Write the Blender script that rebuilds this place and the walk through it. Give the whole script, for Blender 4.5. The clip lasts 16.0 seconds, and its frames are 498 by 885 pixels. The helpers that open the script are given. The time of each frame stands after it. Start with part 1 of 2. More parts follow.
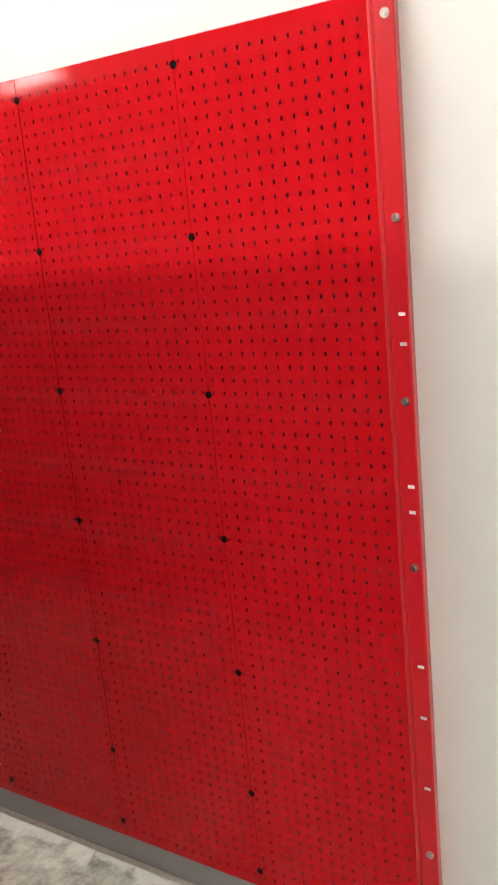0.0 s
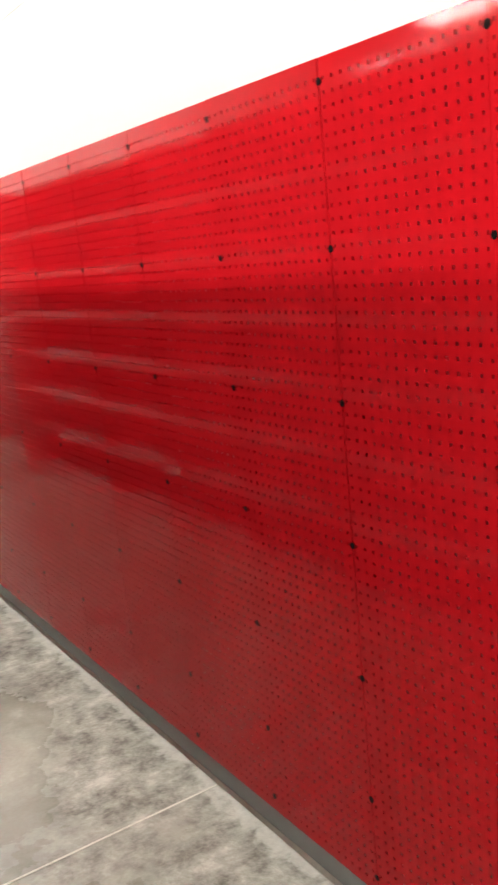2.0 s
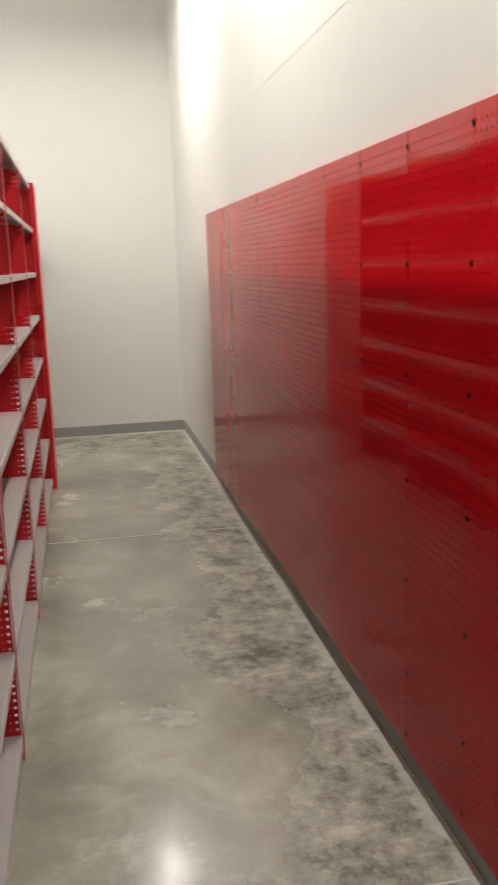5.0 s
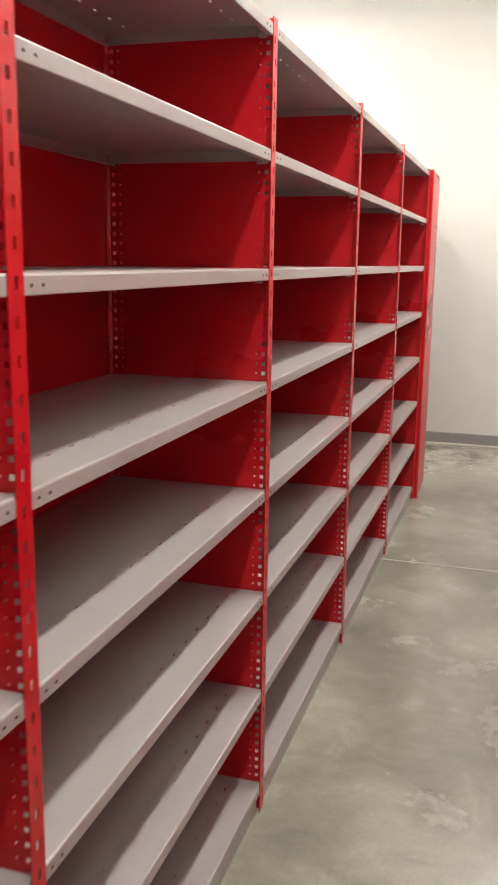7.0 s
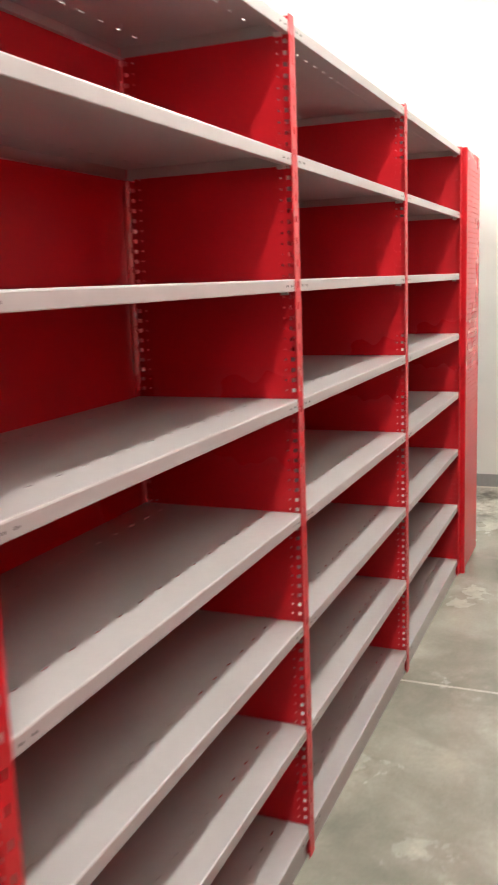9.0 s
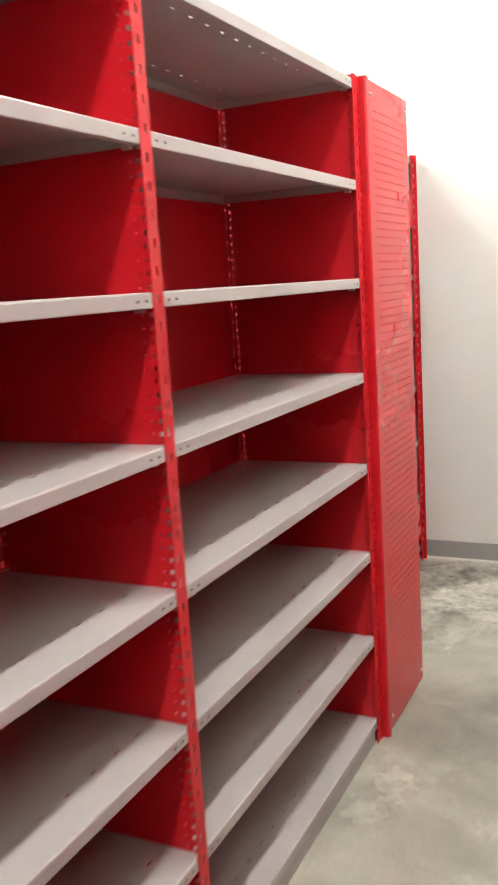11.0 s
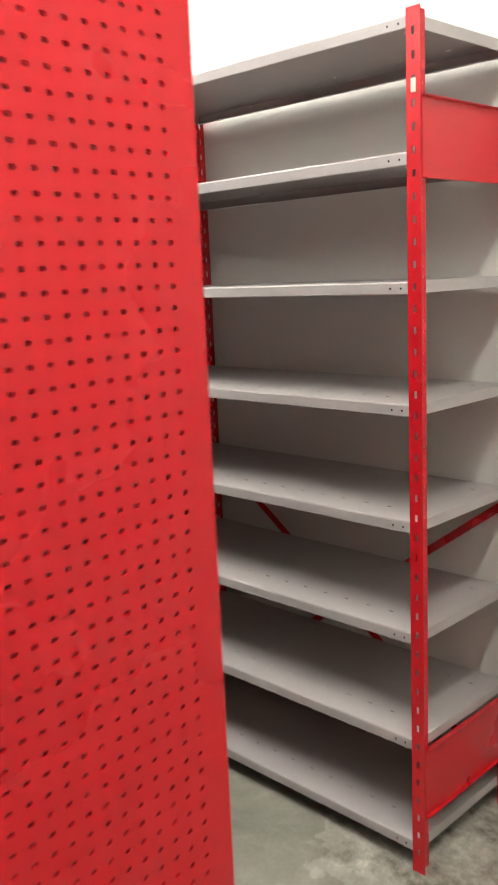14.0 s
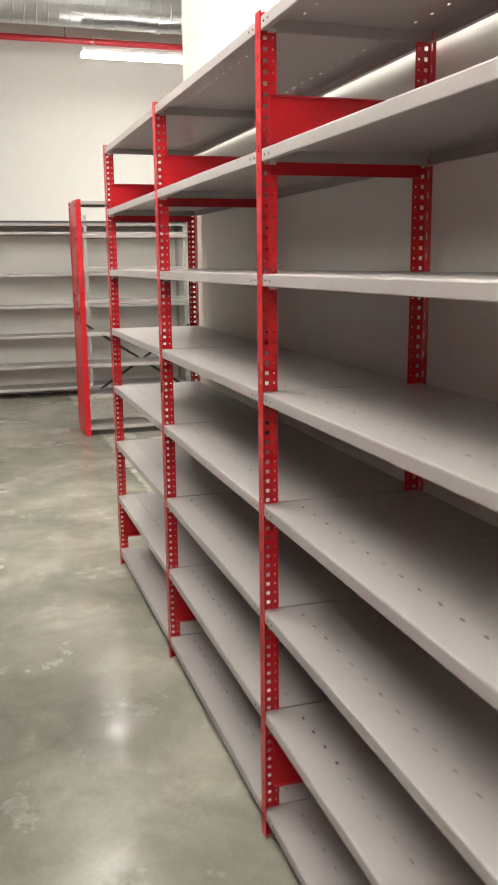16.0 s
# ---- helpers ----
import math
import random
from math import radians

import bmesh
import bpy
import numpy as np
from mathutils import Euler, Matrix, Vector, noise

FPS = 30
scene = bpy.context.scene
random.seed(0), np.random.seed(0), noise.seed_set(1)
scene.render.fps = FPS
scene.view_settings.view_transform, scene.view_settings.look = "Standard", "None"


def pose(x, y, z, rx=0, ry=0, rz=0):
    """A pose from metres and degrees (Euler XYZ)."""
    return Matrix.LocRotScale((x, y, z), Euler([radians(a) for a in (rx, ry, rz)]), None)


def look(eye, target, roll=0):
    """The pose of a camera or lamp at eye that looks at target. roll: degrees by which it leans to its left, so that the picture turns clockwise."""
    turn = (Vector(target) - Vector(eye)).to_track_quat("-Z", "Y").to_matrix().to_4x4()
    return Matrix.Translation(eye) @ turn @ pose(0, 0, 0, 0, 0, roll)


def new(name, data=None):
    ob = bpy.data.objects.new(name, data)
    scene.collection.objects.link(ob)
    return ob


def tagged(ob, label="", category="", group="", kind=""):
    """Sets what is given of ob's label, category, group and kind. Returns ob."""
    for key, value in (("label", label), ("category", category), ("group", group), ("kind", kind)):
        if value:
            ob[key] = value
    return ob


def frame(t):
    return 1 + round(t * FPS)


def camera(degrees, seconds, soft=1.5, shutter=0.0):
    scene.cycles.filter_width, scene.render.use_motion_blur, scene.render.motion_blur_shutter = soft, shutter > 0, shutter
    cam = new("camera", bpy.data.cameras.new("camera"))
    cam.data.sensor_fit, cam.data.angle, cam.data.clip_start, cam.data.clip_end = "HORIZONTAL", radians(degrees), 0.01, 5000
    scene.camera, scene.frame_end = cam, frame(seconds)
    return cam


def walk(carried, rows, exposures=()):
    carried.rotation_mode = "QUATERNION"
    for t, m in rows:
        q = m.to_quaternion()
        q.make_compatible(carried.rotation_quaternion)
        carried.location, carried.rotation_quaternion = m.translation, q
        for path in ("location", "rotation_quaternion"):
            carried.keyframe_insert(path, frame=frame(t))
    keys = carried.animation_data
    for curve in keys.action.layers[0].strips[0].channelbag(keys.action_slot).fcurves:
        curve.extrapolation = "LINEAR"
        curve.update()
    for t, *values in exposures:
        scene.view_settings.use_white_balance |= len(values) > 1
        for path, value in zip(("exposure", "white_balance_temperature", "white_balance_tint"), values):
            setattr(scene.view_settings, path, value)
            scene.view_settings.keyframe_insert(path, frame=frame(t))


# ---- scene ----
cam = camera(31.6, 16.0, soft=2.1, shutter=0.5)
PATH = [
    (0, (-0.221, -6.677, 1.551), (1.394, -5.595, 1.081), -5.6),
    (0.5, (-0.098, -6.679, 1.547), (1.434, -5.487, 1.068), -7.6),
    (1, (0.009, -6.684, 1.557), (1.345, -5.26, 1.126), -7.2),
    (1.5, (0.035, -6.657, 1.552), (1.237, -5.118, 1.119), -6.7),
    (2, (0.065, -6.626, 1.561), (1.112, -4.976, 1.133), -5.6),
    (2.5, (0.105, -6.602, 1.564), (1.028, -4.878, 1.144), -4.6),
    (3, (0.117, -6.576, 1.565), (0.944, -4.8, 1.161), -4.0),
    (3.2, (0.136, -6.567, 1.574), (0.907, -4.768, 1.163), -3.8),
    (5.5, (0.372, -6.306, 1.565), (0.497, -4.349, 1.172), -0.9),
    (6, (0.499, -6.243, 1.567), (0.298, -4.293, 1.175), 0.4),
    (6.5, (0.565, -6.11, 1.555), (0.096, -4.207, 1.154), 1.2),
    (7, (0.624, -5.866, 1.566), (0.05, -3.993, 1.16), 0.8),
    (7.5, (0.666, -5.608, 1.553), (-0.013, -3.768, 1.159), 0.2),
    (8, (0.687, -5.274, 1.549), (-0.107, -3.477, 1.173), 0.5),
    (8.5, (0.682, -4.887, 1.543), (-0.111, -3.089, 1.172), -0.9),
    (9, (0.715, -4.495, 1.544), (-0.047, -2.681, 1.184), -2.1),
    (9.5, (0.762, -4.064, 1.544), (0.002, -2.253, 1.166), -1.1),
    (10, (0.776, -3.61, 1.548), (0.012, -1.8, 1.174), -2.4),
    (10.2, (0.806, -3.418, 1.548), (0.033, -1.611, 1.18), -3.1),
    (12.5, (0.899, -1.422, 1.549), (-0.177, 0.223, 1.18), -2.4),
    (13, (0.874, -1.023, 1.566), (-0.27, 0.574, 1.193), -2.7),
    (13.5, (0.873, -0.632, 1.559), (-0.421, 0.854, 1.213), -2.2),
    (14, (0.833, -0.287, 1.58), (-0.563, 1.102, 1.202), -2.5),
    (14.5, (0.798, 0.011, 1.57), (-0.718, 1.269, 1.227), -3.8),
    (15, (0.76, 0.351, 1.57), (-0.994, 1.248, 1.228), -2.6),
    (15.5, (0.658, 0.584, 1.555), (-1.181, 1.264, 1.164), -1.5),
    (16, (0.527, 0.77, 1.572), (-1.342, 1.36, 1.172), -0.6),
]
EXPOSURES = [(0, 0.38, 6500, 10), (1.5, 0.5, 6500, 10), (3.2, 0.06, 6500, 11), (5.3, -0.42, 6800, 10), (6.5, -0.14, 6800, 11), (8.5, 0.32, 6600, 10), (10.2, 0.36, 6500, 10), (12.5, 0.22, 6600, 9), (14.5, 0.17, 6650, 9), (15.5, 0.14, 6700, 10), (16, 0.12, 6700, 10)]
walk(cam, [(t, look(eye, target, roll)) for t, eye, target, roll in PATH], EXPOSURES)

# ---- light ----
scene.world = bpy.data.worlds.new("world")
scene.world.use_nodes = True
scene.world.node_tree.nodes["Background"].inputs[0].default_value = (0.9, 0.95, 1.0, 1)
scene.world.node_tree.nodes["Background"].inputs[1].default_value = 0.02
LAMP_POWER = 84.0


# ---- materials ----
def material(name, color, rough=0.5, metal=0.0, coat=0.0, spread=0.06, grain=40.0, bump=0.05, bump_scale=200.0, blotch=1.2, random_tint=0.0, rough_spread=0.08, distance=0.001, ior=1.45):
    m = bpy.data.materials.new(name)
    m.use_nodes = True
    n, l = m.node_tree.nodes, m.node_tree.links
    b = n["Principled BSDF"]
    b.inputs["Metallic"].default_value = metal
    b.inputs["IOR"].default_value = ior
    b.inputs["Coat Weight"].default_value = coat
    b.inputs["Coat Roughness"].default_value = 0.12
    co = n.new("ShaderNodeTexCoord")
    fine, wide, fuzz = (n.new("ShaderNodeTexNoise") for _ in range(3))
    for tex, scale, detail in ((fine, grain, 6), (wide, blotch, 4), (fuzz, bump_scale, 3)):
        tex.inputs["Scale"].default_value, tex.inputs["Detail"].default_value = scale, detail
        l.new(co.outputs["Object"], tex.inputs["Vector"])
    mix = n.new("ShaderNodeMath")
    mix.operation = "ADD"
    l.new(fine.outputs["Fac"], mix.inputs[0]), l.new(wide.outputs["Fac"], mix.inputs[1])
    ramp = n.new("ShaderNodeMapRange")
    ramp.inputs["From Min"].default_value, ramp.inputs["From Max"].default_value = 0.6, 1.4
    ramp.inputs["To Min"].default_value, ramp.inputs["To Max"].default_value = 1 - spread, 1 + spread
    l.new(mix.outputs[0], ramp.inputs["Value"])
    tint = n.new("ShaderNodeVectorMath")
    tint.operation = "SCALE"
    tint.inputs[0].default_value = color
    if random_tint:
        info, wobble, both = n.new("ShaderNodeObjectInfo"), n.new("ShaderNodeMapRange"), n.new("ShaderNodeMath")
        wobble.inputs["To Min"].default_value, wobble.inputs["To Max"].default_value = 1 - random_tint, 1 + random_tint
        both.operation = "MULTIPLY"
        l.new(info.outputs["Random"], wobble.inputs["Value"])
        l.new(wobble.outputs[0], both.inputs[0]), l.new(ramp.outputs[0], both.inputs[1])
        l.new(both.outputs[0], tint.inputs["Scale"])
    else:
        l.new(ramp.outputs[0], tint.inputs["Scale"])
    l.new(tint.outputs[0], b.inputs["Base Color"])
    rr = n.new("ShaderNodeMapRange")
    rr.inputs["From Min"].default_value, rr.inputs["From Max"].default_value = 0.3, 0.7
    rr.inputs["To Min"].default_value, rr.inputs["To Max"].default_value = max(rough - rough_spread, 0.02), rough + rough_spread
    l.new(wide.outputs["Fac"], rr.inputs["Value"]), l.new(rr.outputs[0], b.inputs["Roughness"])
    bu = n.new("ShaderNodeBump")
    bu.inputs["Strength"].default_value, bu.inputs["Distance"].default_value = bump, distance
    l.new(fuzz.outputs["Fac"], bu.inputs["Height"]), l.new(bu.outputs[0], b.inputs["Normal"])
    return m


def concrete_material():
    m = bpy.data.materials.new("polished_concrete")
    m.use_nodes = True
    n, l = m.node_tree.nodes, m.node_tree.links
    b = n["Principled BSDF"]
    co = n.new("ShaderNodeTexCoord")
    apart = n.new("ShaderNodeSeparateXYZ")
    l.new(co.outputs["Object"], apart.inputs[0])

    def noise_at(scale, detail, distortion=0.0, rough=0.55):
        t = n.new("ShaderNodeTexNoise")
        t.inputs["Scale"].default_value, t.inputs["Detail"].default_value = scale, detail
        t.inputs["Distortion"].default_value, t.inputs["Roughness"].default_value = distortion, rough
        l.new(co.outputs["Object"], t.inputs["Vector"])
        return t.outputs["Fac"]

    def span(value, a, z, low=0.0, high=1.0):
        t = n.new("ShaderNodeMapRange")
        t.interpolation_type = "SMOOTHSTEP"
        for key, number in (("From Min", a), ("From Max", z), ("To Min", low), ("To Max", high)):
            t.inputs[key].default_value = number
        l.new(value, t.inputs["Value"])
        return t.outputs[0]

    def sums(kind, *values):
        out = values[0]
        for v in values[1:]:
            t = n.new("ShaderNodeMath")
            t.operation = kind
            l.new(out, t.inputs[0])
            if isinstance(v, float):
                t.inputs[1].default_value = v
            else:
                l.new(v, t.inputs[1])
            out = t.outputs[0]
        return out

    def ramp(value, *stops):
        t = n.new("ShaderNodeValToRGB")
        e = t.color_ramp.elements
        e[0].position, e[0].color = stops[0][0], (*stops[0][1], 1)
        e[1].position, e[1].color = stops[-1][0], (*stops[-1][1], 1)
        for at_, c in stops[1:-1]:
            e.new(at_).color = (*c, 1)
        l.new(value, t.inputs["Fac"])
        return t.outputs["Color"]

    def blend(fac, a, z):
        t = n.new("ShaderNodeMix")
        t.data_type = "RGBA"
        l.new(fac, t.inputs[0]), l.new(a, t.inputs[6]), l.new(z, t.inputs[7])
        return t.outputs[2]

    # soft marbling of the trowelled slab
    cloud, swirl, fine, grit = noise_at(1.1, 4, 0.4), noise_at(3.2, 8, 0.5, 0.62), noise_at(9, 9, 0.2, 0.66), noise_at(70, 6, 0.0, 0.7)
    slab = ramp(sums("ADD", sums("MULTIPLY", cloud, 0.6), sums("MULTIPLY", swirl, 0.4)), (0.36, (0.185, 0.185, 0.150)), (0.5, (0.295, 0.294, 0.244)), (0.62, (0.42, 0.414, 0.348)))
    streak = sums("MULTIPLY", span(swirl, 0.50, 0.68), span(fine, 0.46, 0.64))
    slab = blend(sums("MULTIPLY", streak, 0.75), slab, ramp(fine, (0.3, (0.36, 0.35, 0.29)), (0.7, (0.52, 0.51, 0.44))))
    # crusted, pitted strip along the walls and in a few patches
    reach = noise_at(1.7, 5, 0.4)
    by_wall = sums("MAXIMUM", span(apart.outputs["X"], 0.45, 1.15), sums("MULTIPLY", span(apart.outputs["Y"], 0.6, 1.5), span(apart.outputs["X"], -0.75, -0.25)))
    crusted = span(sums("ADD", sums("MULTIPLY", by_wall, 0.32), reach), 0.56, 0.76)
    chips = sums("ADD", sums("MULTIPLY", noise_at(5.0, 10, 0.3, 0.7), 0.55), sums("MULTIPLY", noise_at(17, 10, 0.0, 0.76), 0.45))
    crust = ramp(chips, (0.40, (0.06, 0.056, 0.043)), (0.45, (0.17, 0.163, 0.132)), (0.49, (0.29, 0.282, 0.236)), (0.54, (0.40, 0.39, 0.335)), (0.61, (0.62, 0.61, 0.54)))
    colour = blend(sums("MULTIPLY", crusted, 0.85), slab, crust)
    # pale dust in a ragged line at the foot of the walls
    foot = sums("MAXIMUM", span(apart.outputs["X"], 1.06, 1.18), span(apart.outputs["Y"], 1.82, 1.94))
    dust = span(sums("ADD", sums("MULTIPLY", foot, 0.45), noise_at(11, 7, 0.5, 0.65)), 0.74, 0.88)
    colour = blend(sums("MULTIPLY", dust, 0.8), colour, ramp(chips, (0.3, (0.42, 0.41, 0.36)), (0.7, (0.62, 0.61, 0.55))))
    out = n.new("ShaderNodeVectorMath")
    out.operation = "SCALE"
    l.new(colour, out.inputs[0]), l.new(span(grit, 0.2, 0.8, 0.92, 1.08), out.inputs["Scale"])
    l.new(out.outputs[0], b.inputs["Base Color"])
    l.new(sums("ADD", span(fine, 0.3, 0.7, 0.15, 0.27), sums("MULTIPLY", crusted, 0.22)), b.inputs["Roughness"])
    bu = n.new("ShaderNodeBump")
    bu.inputs["Strength"].default_value, bu.inputs["Distance"].default_value = 0.4, 0.004
    l.new(sums("ADD", sums("MULTIPLY", sums("MULTIPLY", chips, crusted), 0.9), sums("MULTIPLY", cloud, 0.3)), bu.inputs["Height"])
    l.new(bu.outputs[0], b.inputs["Normal"])
    return m


def bowed_sheet_material():
    """Glossy red paint on sheets that bow a little between their folded edges."""
    m = material("red_gloss_sheet", (0.50, 0.007, 0.012), 0.085, ior=1.24, spread=0.05, bump=0.0, bump_scale=2.2, blotch=0.7, random_tint=0.04, rough_spread=0.02)
    n, l = m.node_tree.nodes, m.node_tree.links
    co, info = n.new("ShaderNodeTexCoord"), n.new("ShaderNodeObjectInfo")
    wave = n.new("ShaderNodeTexNoise")
    wave.noise_dimensions = "4D"
    wave.inputs["Scale"].default_value, wave.inputs["Detail"].default_value = 1.6, 1.0
    shift = n.new("ShaderNodeMath")
    shift.operation = "MULTIPLY"
    shift.inputs[1].default_value = 40.0
    l.new(info.outputs["Random"], shift.inputs[0]), l.new(shift.outputs[0], wave.inputs["W"]), l.new(co.outputs["Object"], wave.inputs["Vector"])
    apart = n.new("ShaderNodeSeparateXYZ")
    l.new(co.outputs["Object"], apart.inputs[0])
    off, square, total = (n.new("ShaderNodeMath") for _ in range(3))
    off.operation, square.operation, total.operation = "SUBTRACT", "MULTIPLY", "MULTIPLY_ADD"
    off.inputs[1].default_value = 0.2026
    l.new(apart.outputs["Y"], off.inputs[0])
    l.new(off.outputs[0], square.inputs[0]), l.new(off.outputs[0], square.inputs[1])
    total.inputs[1].default_value = 10.0
    l.new(square.outputs[0], total.inputs[0]), l.new(wave.outputs["Fac"], total.inputs[2])
    bu = n.new("ShaderNodeBump")
    bu.inputs["Strength"].default_value, bu.inputs["Distance"].default_value = 1.0, 0.0026
    l.new(total.outputs[0], bu.inputs["Height"])
    l.new(bu.outputs[0], n["Principled BSDF"].inputs["Normal"])
    return m


RED = material("red_powder_coat", (0.53, 0.010, 0.018), 0.32, spread=0.06, bump=0.06, bump_scale=500, grain=90)
RED_GLOSS = bowed_sheet_material()
GREY = material("grey_shelf_paint", (0.385, 0.365, 0.357), 0.32, spread=0.04, bump=0.04, bump_scale=400, random_tint=0.03, rough_spread=0.02, blotch=2.3)
WALL = material("white_wall_paint", (0.70, 0.71, 0.675), 0.6, spread=0.025, bump=0.1, bump_scale=60, grain=8, blotch=0.6)
CEIL = material("ceiling_paint", (0.20, 0.20, 0.20), 0.8, spread=0.05)
BASE = material("grey_rubber_base", (0.29, 0.29, 0.285), 0.5, spread=0.08)
CAULK = material("pale_joint_filler", (0.66, 0.64, 0.56), 0.7, spread=0.15, grain=60)
CONCRETE = concrete_material()
STEEL = material("zinc_steel", (0.62, 0.61, 0.58), 0.3, metal=1.0, spread=0.12)
DUCT = material("galvanised_duct", (0.50, 0.51, 0.52), 0.42, metal=1.0, spread=0.12, grain=6, blotch=3, rough_spread=0.08, bump=0.0)
DARK = material("dark_hole", (0.008, 0.006, 0.006), 0.9, ior=1.1)
BLACK = material("dark_steel", (0.05, 0.05, 0.052), 0.5, spread=0.1)
# the red darkened to stand for the shade behind the pegboard
SHADED_RED = material("shaded_red", (0.10, 0.006, 0.008), 0.6)
PIPE = material("red_pipe_paint", (0.5, 0.03, 0.04), 0.4)


def glow_material():
    m = bpy.data.materials.new("lamp_diffuser")
    m.use_nodes = True
    b = m.node_tree.nodes["Principled BSDF"]
    b.inputs["Base Color"].default_value = (0.9, 0.9, 0.88, 1)
    b.inputs["Emission Color"].default_value = (1.0, 0.955, 0.90, 1)
    b.inputs["Emission Strength"].default_value = LAMP_POWER
    return m


GLOW = glow_material()


# ---- building helpers ----
def mesh_of(name, verts, faces, mat):
    me = bpy.data.meshes.new(name)
    me.from_pydata(verts, [], faces)
    me.materials.append(mat)
    me.update()
    bm = bmesh.new()
    bm.from_mesh(me)
    bmesh.ops.recalc_face_normals(bm, faces=bm.faces)
    bm.to_mesh(me)
    bm.free()
    return me


def put(name, me, parent=None, label="", m=None):
    ob = new(name, me)
    if parent is not None:
        ob.parent = parent
    if m is not None:
        ob.matrix_basis = m
    if label:
        ob["label"] = label
    return ob


def box_data(x0, x1, y0, y1, z0, z1, bevel=0.0):
    v = [(x, y, z) for x in (x0, x1) for y in (y0, y1) for z in (z0, z1)]
    f = [(0, 1, 3, 2), (4, 6, 7, 5), (0, 4, 5, 1), (2, 3, 7, 6), (0, 2, 6, 4), (1, 5, 7, 3)]
    return v, f


def box(name, x0, x1, y0, y1, z0, z1, mat, bevel=0.0):
    me = mesh_of(name, *box_data(x0, x1, y0, y1, z0, z1), mat)
    if bevel:
        bm = bmesh.new()
        bm.from_mesh(me)
        bmesh.ops.bevel(bm, geom=list(bm.edges), offset=bevel, segments=2, affect="EDGES", profile=0.6)
        bm.to_mesh(me)
        bm.free()
    return me


def merge(*pieces):
    verts, faces = [], []
    for v, f in pieces:
        k = len(verts)
        verts += v
        faces += [tuple(i + k for i in g) for g in f]
    return verts, faces


def sheet(us, vs, is_hole, thick, place):
    """A pierced sheet: cells of the grid us x vs, without those for which is_hole(i, j); place(u, v, w) sets it in space."""
    nu, nv = len(us) - 1, len(vs) - 1
    index, verts, faces = {}, [], []

    def at(i, j, k):
        key = (i, j, k)
        if key not in index:
            index[key] = len(verts)
            verts.append(place(us[i], vs[j], thick * k))
        return index[key]

    solid = [[not is_hole(i, j) for j in range(nv)] for i in range(nu)]
    for i in range(nu):
        for j in range(nv):
            if not solid[i][j]:
                continue
            for k in (0, 1):
                faces.append((at(i, j, k), at(i + 1, j, k), at(i + 1, j + 1, k), at(i, j + 1, k)))
            for di, dj, a, b in ((-1, 0, (i, j), (i, j + 1)), (1, 0, (i + 1, j), (i + 1, j + 1)), (0, -1, (i, j), (i + 1, j)), (0, 1, (i, j + 1), (i + 1, j + 1))):
                p, q = i + di, j + dj
                if not (0 <= p < nu and 0 <= q < nv) or not solid[p][q]:
                    faces.append((at(*a, 0), at(*b, 0), at(*b, 1), at(*a, 1)))
    return verts, faces


def cuts(start, end, centers, size):
    """Grid lines from start to end with a cell of that size about each center."""
    out = [start]
    for c in centers:
        out += [c - size / 2, c + size / 2]
    return out + [end]


def profile(points, x0, x1, axis="y"):
    """A closed outline (a, z) drawn along y (or x)."""
    n = len(points)
    if axis == "y":
        v = [(a, x0, z) for a, z in points] + [(a, x1, z) for a, z in points]
    else:
        v = [(x0, a, z) for a, z in points] + [(x1, a, z) for a, z in points]
    f = [(i, (i + 1) % n, n + (i + 1) % n, n + i) for i in range(n)]
    return v, f + [tuple(range(n)), tuple(range(2 * n - 1, n - 1, -1))]


def tube(r, z0, z1, seg=16, axis="z", at=(0, 0)):
    v, f = [], []
    for z in (z0, z1):
        for i in range(seg):
            c, s = r * math.cos(2 * math.pi * i / seg), r * math.sin(2 * math.pi * i / seg)
            v.append({"z": (at[0] + c, at[1] + s, z), "x": (z, at[0] + c, at[1] + s), "y": (at[0] + c, z, at[1] + s)}[axis])
    f = [(i, (i + 1) % seg, seg + (i + 1) % seg, seg + i) for i in range(seg)]
    return v, f + [tuple(range(seg)), tuple(range(seg, 2 * seg))]


# ---- the room ----
WALL_X, WALL_Y, WALL_END, ROOM_Z = 1.19, 1.95, -4.30, 4.9


def structure(name, me, label, category):
    return tagged(put(name, me), label, category, kind="structure")


floor = structure("floor", box("floor", -10.7, WALL_X, -10.0, 8.0, -0.2, 0.0, CONCRETE), "polished grey concrete floor with trowel marks and stains", "floor")
structure("ceiling", box("ceiling", -10.9, 1.4, -10.2, 8.2, ROOM_Z, ROOM_Z + 0.2, CEIL), "plain grey painted ceiling high above the aisles", "ceiling")
structure("wall_east", box("wall_east", WALL_X, WALL_X + 0.2, -10.2, WALL_Y, -0.2, ROOM_Z, WALL), "white painted wall behind the red pegboard", "wall")
structure("wall_north", box("wall_north", WALL_END, WALL_X + 0.2, WALL_Y, WALL_Y + 0.2, -0.2, ROOM_Z, WALL), "white painted end wall with a panel seam", "wall")
structure("wall_return", box("wall_return", WALL_END, WALL_END + 0.2, WALL_Y + 0.2, 8.2, -0.2, ROOM_Z, WALL), "white painted side of the end wall", "wall")
structure("wall_far_north", box("wall_far_north", -10.9, WALL_END, 8.0, 8.2, -0.2, ROOM_Z, WALL), "plain white wall closing the far bay", "wall")
structure("wall_west", box("wall_west", -10.9, -10.7, -10.2, 8.0, -0.2, ROOM_Z, WALL), "off-white far wall behind the long shelving", "wall")
structure("wall_south", box("wall_south", -10.7, WALL_X, -10.2, -10.0, -0.2, ROOM_Z, WALL), "plain white wall closing the room", "wall")

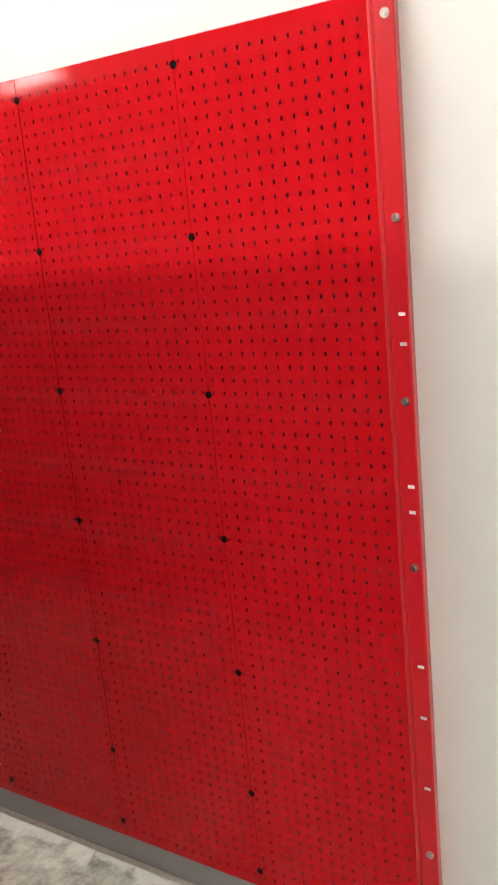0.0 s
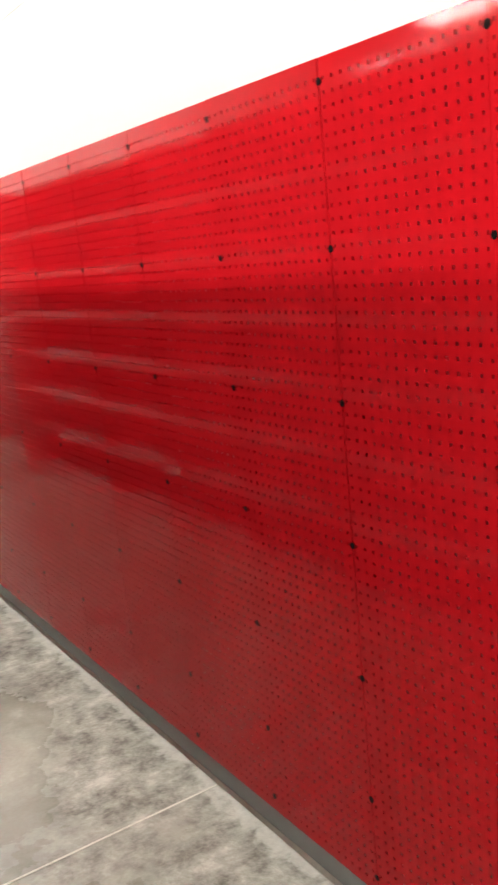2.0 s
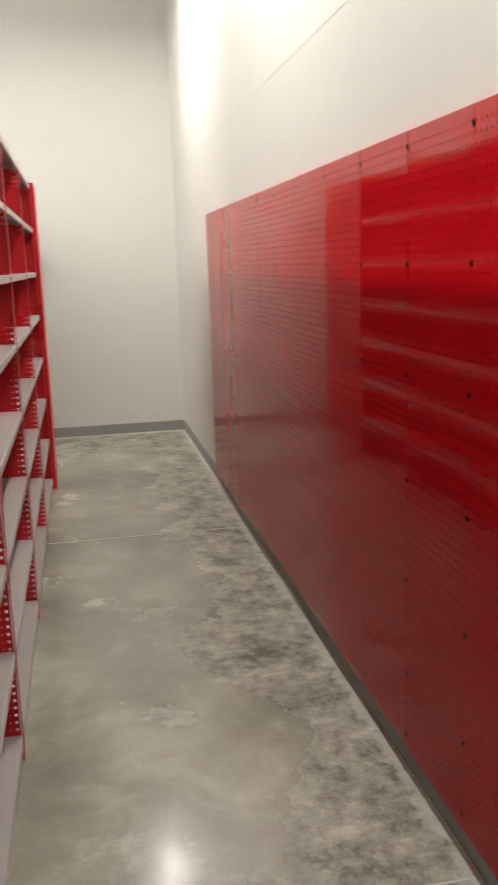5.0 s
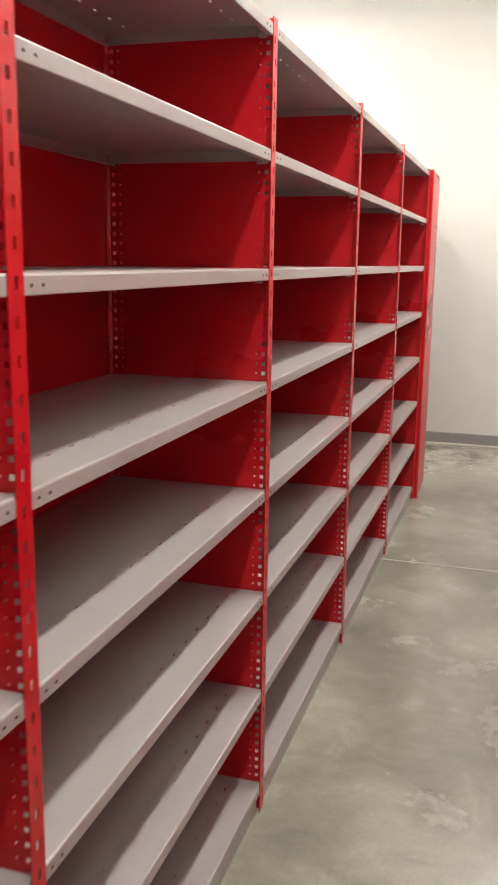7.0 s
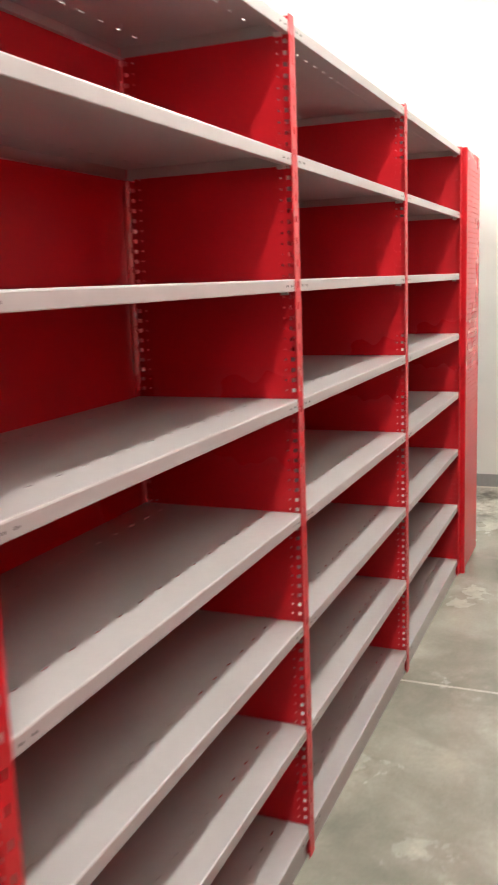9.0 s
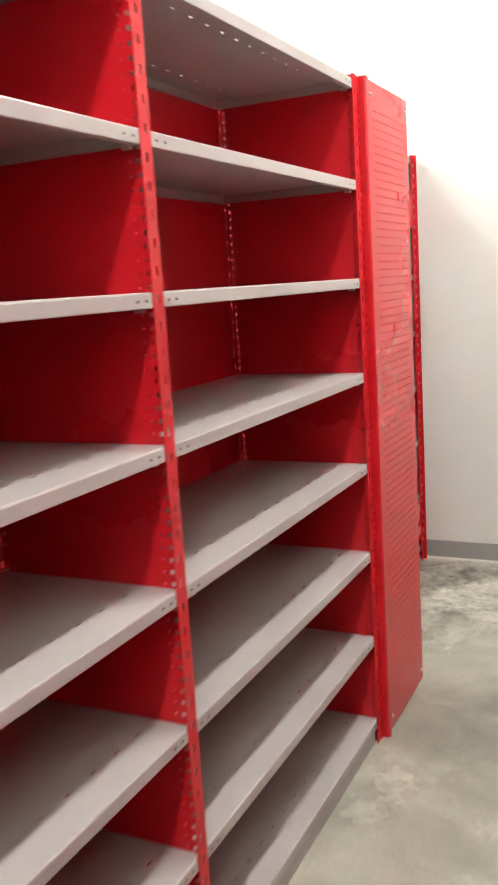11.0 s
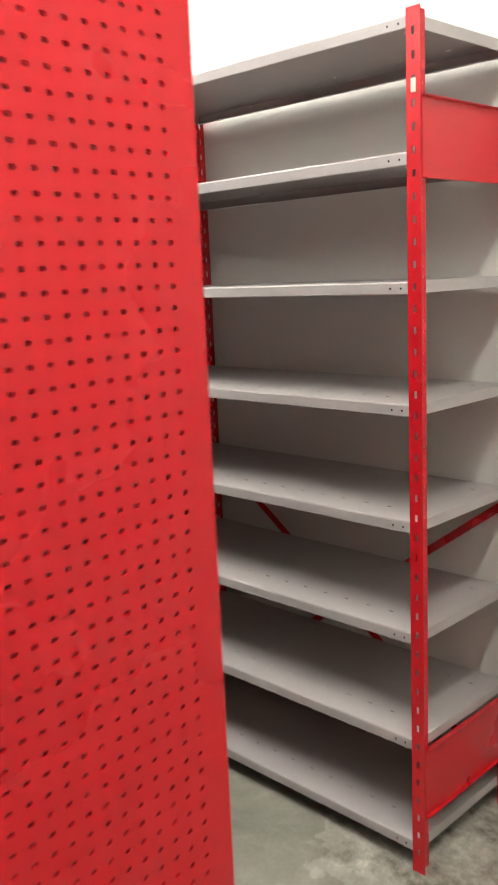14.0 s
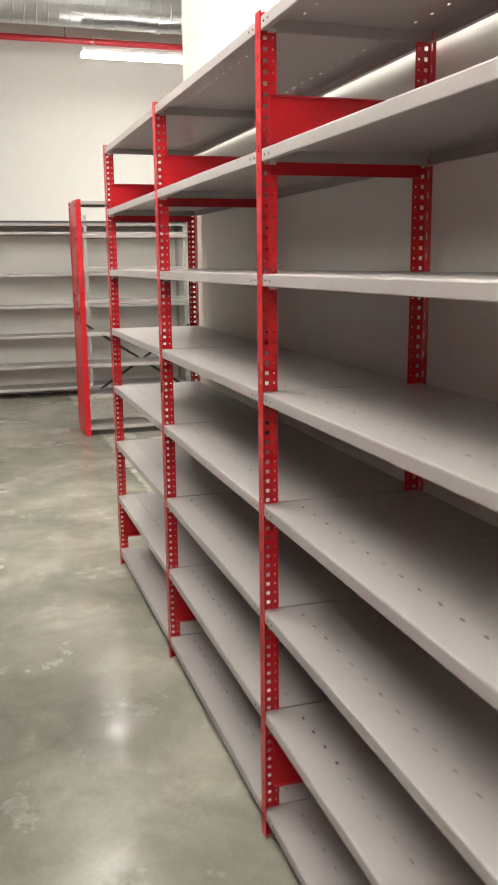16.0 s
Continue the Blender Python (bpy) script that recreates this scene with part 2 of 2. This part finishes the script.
# rubber base, rounded at the top edge
base_outline = [(0.0, 0.0), (0.006, 0.0), (0.006, 0.092), (0.003, 0.1), (0.0, 0.1)]
structure("baseboard_east", mesh_of("baseboard", *profile([(WALL_X - a, z) for a, z in base_outline], -10.0, WALL_Y), BASE), "grey rubber baseboard along the white wall", "baseboard")
structure("baseboard_north", mesh_of("baseboard", *profile([(WALL_Y - a, z) for a, z in base_outline], WALL_END, WALL_X - 0.006, "x"), BASE), "grey rubber baseboard along the end wall", "baseboard")
structure("trim_base_bead_east", mesh_of("bead", *profile([(WALL_X - 0.006, 0.0), (WALL_X - 0.016, 0.0), (WALL_X - 0.009, 0.007), (WALL_X - 0.006, 0.008)], -10.0, WALL_Y - 0.02), CAULK), "pale bead of caulk at the foot of the wall", "trim")
structure("trim_base_bead_north", mesh_of("bead", *profile([(WALL_Y - 0.006, 0.0), (WALL_Y - 0.016, 0.0), (WALL_Y - 0.009, 0.007), (WALL_Y - 0.006, 0.008)], WALL_END, WALL_X - 0.02, "x"), CAULK), "pale bead of caulk at the foot of the wall", "trim")
# seam ledge where the wall panels meet
seam = [(0.0, 2.376), (0.0012, 2.378), (0.0012, 2.383), (0.0, 2.386)]
structure("trim_seam_east", mesh_of("seam", *profile([(WALL_X - a, z) for a, z in seam], -10.0, WALL_Y), WALL), "thin white horizontal seam on the wall", "trim")
structure("trim_seam_north", mesh_of("seam", *profile([(WALL_Y - a, z) for a, z in seam], WALL_END, WALL_X - 0.004, "x"), WALL), "thin white horizontal seam on the end wall", "trim")
for name, r in (("trim_floor_joint_1", (-10.6, 1.17, -1.339, -1.331)), ("trim_floor_joint_2", (-10.6, 1.17, -4.522, -4.514)), ("trim_floor_joint_3", (-1.284, -1.276, -9.9, 1.93))):
    structure(name, box(name, *r, -0.01, 0.0012, CAULK), "pale filled saw-cut joint in the concrete floor", "floor joint")


# ---- lamps, duct and pipes ----
def strip_lamp(x, y, z, length=1.22):
    lamp = tagged(new("strip_light"), "long white strip light with a glowing diffuser, hung from the ceiling", "lamp", "strip lights")
    lamp.matrix_basis = pose(x, y, z)
    h = length / 2
    put("housing", box("housing", -0.07, 0.07, -h, h, 0.0, 0.05, GREY, 0.006), lamp, "white metal housing")
    out = [(-0.078, 0.0), (-0.076, -0.024), (-0.045, -0.038), (0.0, -0.042), (0.045, -0.038), (0.076, -0.024), (0.078, 0.0)]
    put("diffuser", mesh_of("diffuser", *profile(out, -h, h), GLOW), lamp, "glowing white diffuser")
    for s in (-1, 1):
        put("hanger", mesh_of("hanger", *tube(0.004, 0.05, ROOM_Z - z, 8, "z", (0, s * h * 0.8)), STEEL), lamp)
    return lamp


LAMP_Z = 3.62
# (-1.6, 0.7), (-2.7, -9.0), (-4.7, -8.4): unseen, added to brighten floor, shelves and wall
for lx, ly in ((0.76, 0.05), (0.76, -2.7), (0.76, -5.45), (-1.6, 0.7), (-2.9, 0.2), (-2.7, -1.7), (-2.7, -3.6), (-2.7, -5.5), (-2.7, -7.4), (-2.7, -9.0), (-4.7, -8.4), (-4.7, -0.3), (-6.1, 1.98), (-8.8, 2.64), (-8.8, 5.6)):
    strip_lamp(lx, ly, LAMP_Z)


def spiral_duct(x, z, r, y0, y1):
    duct = tagged(new("air_duct"), "round galvanised spiral air duct under the ceiling", "duct")
    v, f = [], []
    seg, step = 48, 0.11
    rows = []
    y = y0
    while y < y1:
        for dy, rr in ((0.0, r), (step - 0.016, r), (step - 0.012, r + 0.003), (step - 0.004, r + 0.003)):
            rows.append((y + dy, rr))
        y += step
    for yy, rr in rows:
        for i in range(seg):
            a = 2 * math.pi * i / seg
            v.append((x + rr * math.cos(a), yy, z + rr * math.sin(a)))
    for k in range(len(rows) - 1):
        for i in range(seg):
            f.append((k * seg + i, k * seg + (i + 1) % seg, (k + 1) * seg + (i + 1) % seg, (k + 1) * seg + i))
    ob = put("duct_pipe", mesh_of("duct_pipe", v, f, DUCT), duct)
    yy = y0 + 0.9
    while yy < y1:
        put("duct_collar", mesh_of("duct_collar", *tube(r + 0.014, yy, yy + 0.05, 32, "y", (x, z)), DUCT), duct)
        yy += 1.9
    for hy in (y0 + 0.4, (y0 + y1) / 2, y1 - 0.4):
        put("duct_strap", box("duct_strap", x - 0.012, x + 0.012, hy, hy + 0.03, z + r - 0.003, ROOM_Z, STEEL), duct)
    return duct


spiral_duct(-8.9, 4.12, 0.24, -9.5, 7.6)
pipe = tagged(new("sprinkler_pipe"), "red painted sprinkler pipe below the ceiling", "pipe")
put("pipe_run", mesh_of("pipe_run", *tube(0.034, -9.8, 7.8, 12, "y", (-9.9, 3.98)), PIPE), pipe)
for hy in (-6.0, -2.0, 2.0, 6.0):
    put("pipe_hanger", mesh_of("pipe_hanger", *tube(0.006, 4.0, ROOM_Z, 8, "z", (-9.9, hy)), STEEL), pipe)

beam = tagged(new("roof_beam"), "red painted steel roof beam above the duct", "beam")
put("beam_web", box("beam_web", -10.26, -10.24, -9.9, 7.9, 4.45, 4.88, PIPE), beam)
for z in (4.43, 4.88):
    put("beam_flange", box("beam_flange", -10.33, -10.17, -9.9, 7.9, z, z + 0.02, PIPE), beam)

# ---- shelving ----
HIGH, DEEP, BAY = 2.142, 0.457, 1.204
SHELF_Z = [2.129 - 0.2918 * k for k in range(8)]
PITCH = 0.0254
ROWS_Z = [0.03 + PITCH * k for k in range(82)]
FLANGE = 0.038


def make_post(name, mat=None):
    """A T-shaped post: the flange in the plane x = 0 facing +x, the pierced web behind it, about y = 0."""
    slot = [0.06 + 0.0508 * k for k in range(41)]
    us = [-FLANGE / 2, -0.004, 0.004, FLANGE / 2]
    vs = cuts(0.0, HIGH, slot, 0.017)
    a = sheet(us, vs, lambda i, j: i == 1 and j % 2 == 1, 0.002, lambda u, v, w: (-w, u, v))
    us = [-0.046, -0.039, -0.0345, -0.0225, -0.0125, -0.007]
    vs = []
    for z in ROWS_Z:
        vs += [z - 0.0048, z - 0.0022, z + 0.0022, z + 0.0048]
    vs = [0.0] + vs + [HIGH]
    b = sheet(us, vs, lambda i, j: (i == 3 and 0 < j < len(vs) - 2 and (j - 1) % 4 < 3) or (i == 1 and 0 < j < len(vs) - 2 and (j - 1) % 4 == 1), 0.002, lambda u, v, w: (u, w - 0.001, v))
    return mesh_of(name, *merge(a, b), mat or RED)


POST = make_post("post")
SIDE = box("side_sheet", -DEEP + 0.046, -0.046, -0.0012, 0.0012, 0.012, HIGH - 0.006, RED)
BACK = box("back_sheet", -DEEP - 0.002, -DEEP, -BAY / 2 + 0.003, BAY / 2 - 0.003, 0.02, HIGH - 0.01, RED)


def plate_mesh(z0, z1):
    out = [(0.001, z0), (0.014, z0), (0.014, z0 + 0.002), (0.003, z0 + 0.002), (0.003, z1 - 0.002), (0.014, z1 - 0.002), (0.014, z1), (0.001, z1)]
    return mesh_of("side_plate", *profile([(a, z) for a, z in out], -DEEP + 0.03, -0.03, "x"), RED)


PLATE_TOP, PLATE_LOW = plate_mesh(1.778, 1.96), plate_mesh(0.15, 0.345)


def shelf_mesh():
    """The tray of a shelf, top at z = 0, front lip at x = 0."""
    n = 15
    half, lip_half = BAY / 2 - 0.004, BAY / 2 - 0.0195
    slots = [(k - (n - 1) / 2) * 0.0762 for k in range(n)]
    us = [-DEEP + 0.006, -0.3735, -0.3685, -0.0915, -0.0865, -0.004]
    vs = cuts(-half, half, slots, 0.015)
    top = sheet(us, vs, lambda i, j: i in (1, 3) and j % 2 == 1, 0.002, lambda u, v, w: (u, v, -w))
    lip = [(-0.004, 0.0), (-0.0012, -0.0012), (0.0, -0.004), (0.0, -0.028), (-0.0012, -0.0298), (-0.016, -0.030), (-0.016, -0.028), (-0.002, -0.028), (-0.002, -0.004), (-0.004, -0.002)]
    front = profile(lip, -lip_half, lip_half)
    rear = profile([(-DEEP + 0.002 - a, z) for a, z in lip], -half, half)
    ends = [box_data(-DEEP + 0.008, -0.004, s * half - (0.002 if s > 0 else 0), s * half + (0 if s > 0 else 0.002), -0.028, -0.0022) for s in (-1, 1)]
    return mesh_of("shelf", *merge(top, front, rear, *ends), GREY)


SHELF = shelf_mesh()
LIP_HOLE = mesh_of("lip_hole", *tube(0.0028, -0.0005, 0.0006, 8, "x", (0, 0)), DARK)
CLIP = box("shelf_clip", -0.032, -0.014, -0.006, 0.006, -0.037, -0.028, STEEL, 0.001)
KICK = mesh_of("kick_plate", *profile([(-0.012, 0.0), (-0.010, 0.0), (-0.010, 0.046), (-0.012, 0.046)], -BAY / 2 + 0.02, BAY / 2 - 0.02), GREY)


def brace_mesh(y0, z0, y1, z1, mat):
    length, ang = math.hypot(y1 - y0, z1 - z0), math.atan2(z1 - z0, y1 - y0)
    me = box("brace", -0.0015, 0.0015, 0, length, -0.012, 0.012, mat)
    me.transform(Matrix.Translation((-DEEP - 0.004, y0, z0)) @ Matrix.Rotation(ang, 4, "X"))
    return me


BRACES = [brace_mesh(-BAY / 2, 0.03, BAY / 2, 0.92, RED), brace_mesh(-BAY / 2, 0.92, BAY / 2, 0.03, RED)]


def add_upright(bay, y, closed):
    put("front_post", POST, bay, m=pose(0, y, 0))
    put("rear_post", POST, bay, m=pose(-DEEP, y, 0, 0, 0, 180))
    if closed:
        put("side_sheet", SIDE, bay, m=pose(0, y, 0))
    else:
        put("upper_side_plate", PLATE_TOP, bay, m=pose(0, y, 0))
        put("lower_side_plate", PLATE_LOW, bay, m=pose(0, y, 0))


def shelving_bay(m, closed, label, group, both=False, braced=False, missing=()):
    """A bay with its front along y facing +x; the upright stands at -y, and at +y too where both is set."""
    bay = tagged(new("shelving_bay"), label, "shelving", group)
    bay.matrix_basis = m
    for s in (-1, 1):
        if s < 0 or both:
            add_upright(bay, s * BAY / 2, closed)
    if closed:
        put("back_sheet", BACK, bay)
        put("kick_plate", KICK, bay)
    for number, z in enumerate(SHELF_Z):
        if number in missing:
            continue
        sh = put("shelf", SHELF, bay, "grey painted steel shelf with punched slots", pose(-0.0015, 0, z))
        for y in (-0.562, -0.532, 0.532, 0.562):
            put("lip_hole", LIP_HOLE, sh, m=pose(0, y, -0.016))
        for s in (-1, 1):
            put("shelf_clip", CLIP, sh, m=pose(0, s * (BAY / 2 - 0.028), 0))
    if braced:
        for b in BRACES:
            put("brace", b, bay, "red diagonal brace")
    return bay


RED_LABEL = "red steel shelving bay with closed sides and empty grey shelves"
OPEN_LABEL = "open red-posted steel shelving bay with empty grey shelves"
P0 = -0.043
for k in range(5):
    shelving_bay(pose(0, P0 - BAY * (k + 0.5), 0), True, RED_LABEL, "closed shelving along the aisle", missing=(1,) if k == 4 else ())
end_frame = tagged(new("shelving_end_frame"), "red closed end frame of the aisle shelving", "shelving frame")
end_frame.matrix_basis = pose(0, P0, 0)
add_upright(end_frame, 0, True)

for k in range(3):
    shelving_bay(pose(-0.05 - BAY * (k + 0.5), 0.455, 0, 0, 0, 90), True, "red closed shelving bay behind the perforated end panel", "closed shelving facing the end wall", both=k == 2)

A_X, A_Y = -0.355, 1.460
for k in range(3):
    shelving_bay(pose(A_X - BAY * (k + 0.5), A_Y, 0, 0, 0, -90), False, "open red-posted shelving bay with empty grey shelves by a wall", "open shelving at the end wall", braced=k < 3)
end_a = tagged(new("shelving_end_frame"), "open red end frame of the end wall shelving", "shelving frame")
end_a.matrix_basis = pose(A_X, A_Y, 0, 0, 0, -90)
add_upright(end_a, 0, False)
put("tape_scrap", box("tape_scrap", 0.0003, 0.0009, -0.006, 0.007, 1.962, 1.992, CAULK), end_a, "scrap of pale tape on the post")



# ---- red pegboard along the wall ----
def slot_panel_mesh(width, z0, z1):
    """A pegboard panel with upright slots, facing -x, y from 0 to width, with folded rims."""
    cols = int(round(width / PITCH))
    ys = [width * (i + 0.5) / cols for i in range(cols)]
    rows = int((z1 - z0 - 0.03) / PITCH)
    zs = [z0 + 0.028 + PITCH * k for k in range(rows)]
    us, vs = cuts(0.0003, width - 0.0003, ys, 0.0038), cuts(z0, z1, zs, 0.0070)
    face = sheet(us, vs, lambda i, j: i % 2 == 1 and j % 2 == 1, 0.0015, lambda u, v, w: (w, u, v))
    rims = [box_data(0.0015, 0.028, 0.0006, width - 0.0006, z1 - 0.0015, z1), box_data(0.0015, 0.028, 0.0006, width - 0.0006, z0, z0 + 0.0015)]
    return mesh_of("pegboard_panel", *merge(face, *rims), RED_GLOSS)


PEG_X, PEG_Z0, PEG_Z1, PEG_W = 1.160, 0.100, 1.892, 0.4052
board = tagged(new("pegboard"), "long glossy red steel pegboard fixed along the white wall", "pegboard")
board.matrix_basis = pose(PEG_X, 0, 0)
PANEL = slot_panel_mesh(PEG_W, PEG_Z0, PEG_Z1)
BOLT_HOLE = mesh_of("bolt_hole", *tube(0.0075, -0.0004, 0.0005, 14, "x", (0, 0)), DARK)
BOLT_RIM = mesh_of("bolt_head", *tube(0.0045, -0.0010, -0.0003, 6, "x", (0.0015, -0.001)), DARK)
first = -5.668
tilt = random.Random(4)
y = first - PEG_W
while y < -0.35:
    width_left = -0.253 - y
    panel = put("pegboard_panel", PANEL if width_left >= PEG_W - 0.02 else slot_panel_mesh(width_left, PEG_Z0, PEG_Z1), board, m=pose(0, y, 0, 0, tilt.uniform(-0.05, 0.05), tilt.uniform(-0.06, 0.06)))
    y += PEG_W
for k in range(14):
    for z in (1.851, 1.546, 1.242, 0.940, 0.638, 0.344, 0.143):
        hole = put("bolt_hole", BOLT_HOLE, board, m=pose(-0.0012, first + PEG_W * k, z))
        put("bolt_head", BOLT_RIM, hole)
# uprights of the wall frame, behind the panel joints; their shade is in the colour
UPRIGHT = box("upright", 0.004, 0.029, -0.034, 0.034, PEG_Z0 + 0.004, PEG_Z1 - 0.004, SHADED_RED)
for k in range(13):
    put("upright", UPRIGHT, board, "red steel upright, coloured dark for the shade behind the panels", pose(0, first + PEG_W * k, 0))
# folded end strip with screws and slots
end_out = [(0.03, -6.092), (-0.012, -6.103), (-0.014, -6.101), (-0.014, -6.070), (-0.010, -6.067), (-0.008, -6.065), (-0.011, -6.061), (-0.008, -6.056), (0.0, -6.056), (0.03, -6.056)]
n_out = len(end_out)
ev = [(a, b, PEG_Z0) for a, b in end_out] + [(a, b, PEG_Z1) for a, b in end_out]
ef = [(i, (i + 1) % n_out, n_out + (i + 1) % n_out, n_out + i) for i in range(n_out)] + [tuple(range(n_out)), tuple(range(2 * n_out - 1, n_out - 1, -1))]
end_strip = put("end_strip", mesh_of("end_strip", ev, ef, RED), board, "ribbed red edge strip")
SCREW = mesh_of("screw", *merge(tube(0.0075, -0.004, 0.002, 12, "x", (0, 0)), tube(0.0045, -0.007, -0.003, 6, "x", (0, 0))), STEEL)
SLOT = box("slot", -0.0006, 0.001, -0.006, 0.006, -0.003, 0.003, WALL)
for z in (1.852, 1.546, 1.242, 0.940, 0.344):
    put("screw", SCREW, end_strip, "zinc screw head", pose(-0.014, -6.089, z))
for z in (1.390, 1.340, 1.090, 1.043, 0.745, 0.640, 0.490):
    put("slot", SLOT, end_strip, m=pose(-0.014, -6.090, z))


# ---- red pegboard end panel beside the end frame ----
def round_hole_panel(width, z0, z1, cols, rows, mat):
    """A panel with round holes facing +x, y from 0 to width."""
    side0 = (width - (cols - 1) * PITCH) / 2
    low = z0 + (z1 - z0 - (rows - 1) * PITCH) / 2
    v, f = [], []

    def quad(y0, y1, a, b):
        k = len(v)
        v.extend([(0, y0, a), (0, y1, a), (0, y1, b), (0, y0, b)])
        f.append((k, k + 1, k + 2, k + 3))

    h = PITCH / 2
    y_lo, y_hi, z_lo, z_hi = side0 - h, side0 + (cols - 1) * PITCH + h, low - h, low + (rows - 1) * PITCH + h
    quad(0, width, z0, z_lo), quad(0, width, z_hi, z1), quad(0, y_lo, z_lo, z_hi), quad(y_hi, width, z_lo, z_hi)
    r, seg = 0.0036, 8
    for i in range(cols):
        for j in range(rows):
            cy, cz = side0 + i * PITCH, low + j * PITCH
            k = len(v)
            for s in range(seg):
                a = math.pi * 2 * (s + 0.5) / seg
                c, d = math.cos(a), math.sin(a)
                m = h / max(abs(c), abs(d))
                v.append((0, cy + c * m, cz + d * m))
                v.append((0, cy + c * r, cz + d * r))
                v.append((-0.004, cy + c * r, cz + d * r))
            for s in range(seg):
                p, q = k + 3 * s, k + 3 * ((s + 1) % seg)
                f.append((p, q, q + 1, p + 1))
                f.append((p + 1, q + 1, q + 2, p + 2))
                a, b = v[p], v[q]
                if abs(a[1] - b[1]) > 1e-6 and abs(a[2] - b[2]) > 1e-6:
                    corner = len(v)
                    ca, cb = (a, b) if abs(abs(a[1] - cy) - h) < 1e-6 else (b, a)
                    v.append((0, ca[1], cb[2]))
                    f.append((p, corner, q))
    rims = [box_data(-0.03, 0, -0.0015, 0, z0, z1), box_data(-0.03, 0, width, width + 0.0015, z0, z1), box_data(-0.03, 0, 0, width, z1, z1 + 0.0015), box_data(-0.03, 0, 0, width, z0 - 0.0015, z0)]
    return mesh_of("panel_face", *merge((v, f), *rims), mat)


HOLE_STRIP = mesh_of("hole_strip", *sheet([-0.0245, -0.0235, -0.0145, -0.0125], cuts(0.0, 2.135, ROWS_Z, 0.014), lambda i, j: i == 1 and j % 2 == 1, 0.002, lambda u, v, w: (-0.016 - w, u, v)), RED)
END_FACE = round_hole_panel(0.425, 0.012, 2.135, 14, 78, RED)


def end_panel(m, label, backed=False):
    panel = tagged(new("pegboard_end_panel"), label, "pegboard panel")
    panel.matrix_basis = m
    put("panel_face", END_FACE, panel, m=pose(0, 0.030, 0))
    rim = [(0.0, -0.012), (0.005, -0.010), (0.007, -0.006), (0.007, 0.012), (0.003, 0.016), (0.003, 0.024), (0.0, 0.0285), (-0.03, 0.0285), (-0.03, -0.012)]
    nr = len(rim)
    v = [(a, b, 0.0) for a, b in rim] + [(a, b, 2.14) for a, b in rim]
    f = [(i, (i + 1) % nr, nr + (i + 1) % nr, nr + i) for i in range(nr)] + [tuple(range(nr)), tuple(range(2 * nr - 1, nr - 1, -1))]
    put("edge_strip", mesh_of("edge_strip", v, f, RED), panel)
    put("hole_strip", HOLE_STRIP, panel, "red strip with a row of square holes")
    # black sheet added behind the face so the holes read as shaded
    put("dark_backing", box("dark_backing", -0.045, -0.034, -0.018, 0.45, 0.0, 2.13, BLACK), panel)
    if backed:
        put("side_sheet", box("side_sheet", -0.46, -0.031, -0.022, -0.019, 0.0, 2.13, RED), panel)
    for yy in (0.05, 0.436):
        for z in (2.095, 0.05):
            put("screw", SCREW, panel, "zinc screw head", pose(-0.001, yy, z, 0, 0, 180))
    return panel


end_panel(pose(0.018, 0.000, 0), "tall red perforated steel panel closing the shelving end", True)

# zinc hook left on a shelving post
hook = tagged(new("shelf_hook"), "small zinc shelf hook clipped on a red post", "hook")
hook.matrix_basis = pose(-0.016, P0 - 4 * BAY - 0.004, 1.80)
put("hook_plate", box("hook_plate", -0.009, 0.009, -0.004, -0.001, 0.0, 0.044, STEEL, 0.0008), hook)
for z in (0.0, 0.038):
    put("hook_tab", box("hook_tab", -0.009, 0.009, -0.016, -0.004, z, z + 0.006, STEEL, 0.0008), hook)

# ---- far shelving ----
DARK_BRACES = [brace_mesh(-BAY / 2, 0.25, BAY / 2, 1.05, BLACK), brace_mesh(-BAY / 2, 1.05, BAY / 2, 0.25, BLACK)]
C_X, C_Y = -7.62, 1.78
for k in range(2):
    bay = shelving_bay(pose(C_X, C_Y + BAY * (k + 0.5), 0), False, "open red-posted shelving bay with dark cross braces", "far open shelving", both=k == 1)
    for b in DARK_BRACES:
        put("brace", b, bay, "dark steel cross brace")
end_panel(pose(C_X - 0.46, C_Y - 0.03, 0, 0, 0, -90), "tall red perforated panel on the far shelving end")

POST_GREY = make_post("grey_post", GREY)
FAR_Z = (2.05, 1.95, 1.47, 1.10, 0.75, 0.39, 0.12)
for k in range(6):
    bay = tagged(new("wall_shelving_bay"), "long pale grey steel shelving bay against the far wall", "shelving", "far wall shelving")
    bay.matrix_basis = pose(-10.22, -1.45 + BAY * (k + 0.5), 0)
    for s in ((-1, 1) if k == 5 else (-1,)):
        put("front_post", POST_GREY, bay, m=pose(-0.01, s * BAY / 2, 0))
        put("rear_post", POST_GREY, bay, m=pose(-DEEP, s * BAY / 2, 0, 0, 0, 180))
    for z in FAR_Z:
        put("shelf", SHELF, bay, m=pose(0, 0, z))
    put("top_rail", box("top_rail", -0.006, 0.012, -BAY / 2 + 0.005, BAY / 2 - 0.005, 2.052, 2.075, BLACK), bay, "dark steel rail")
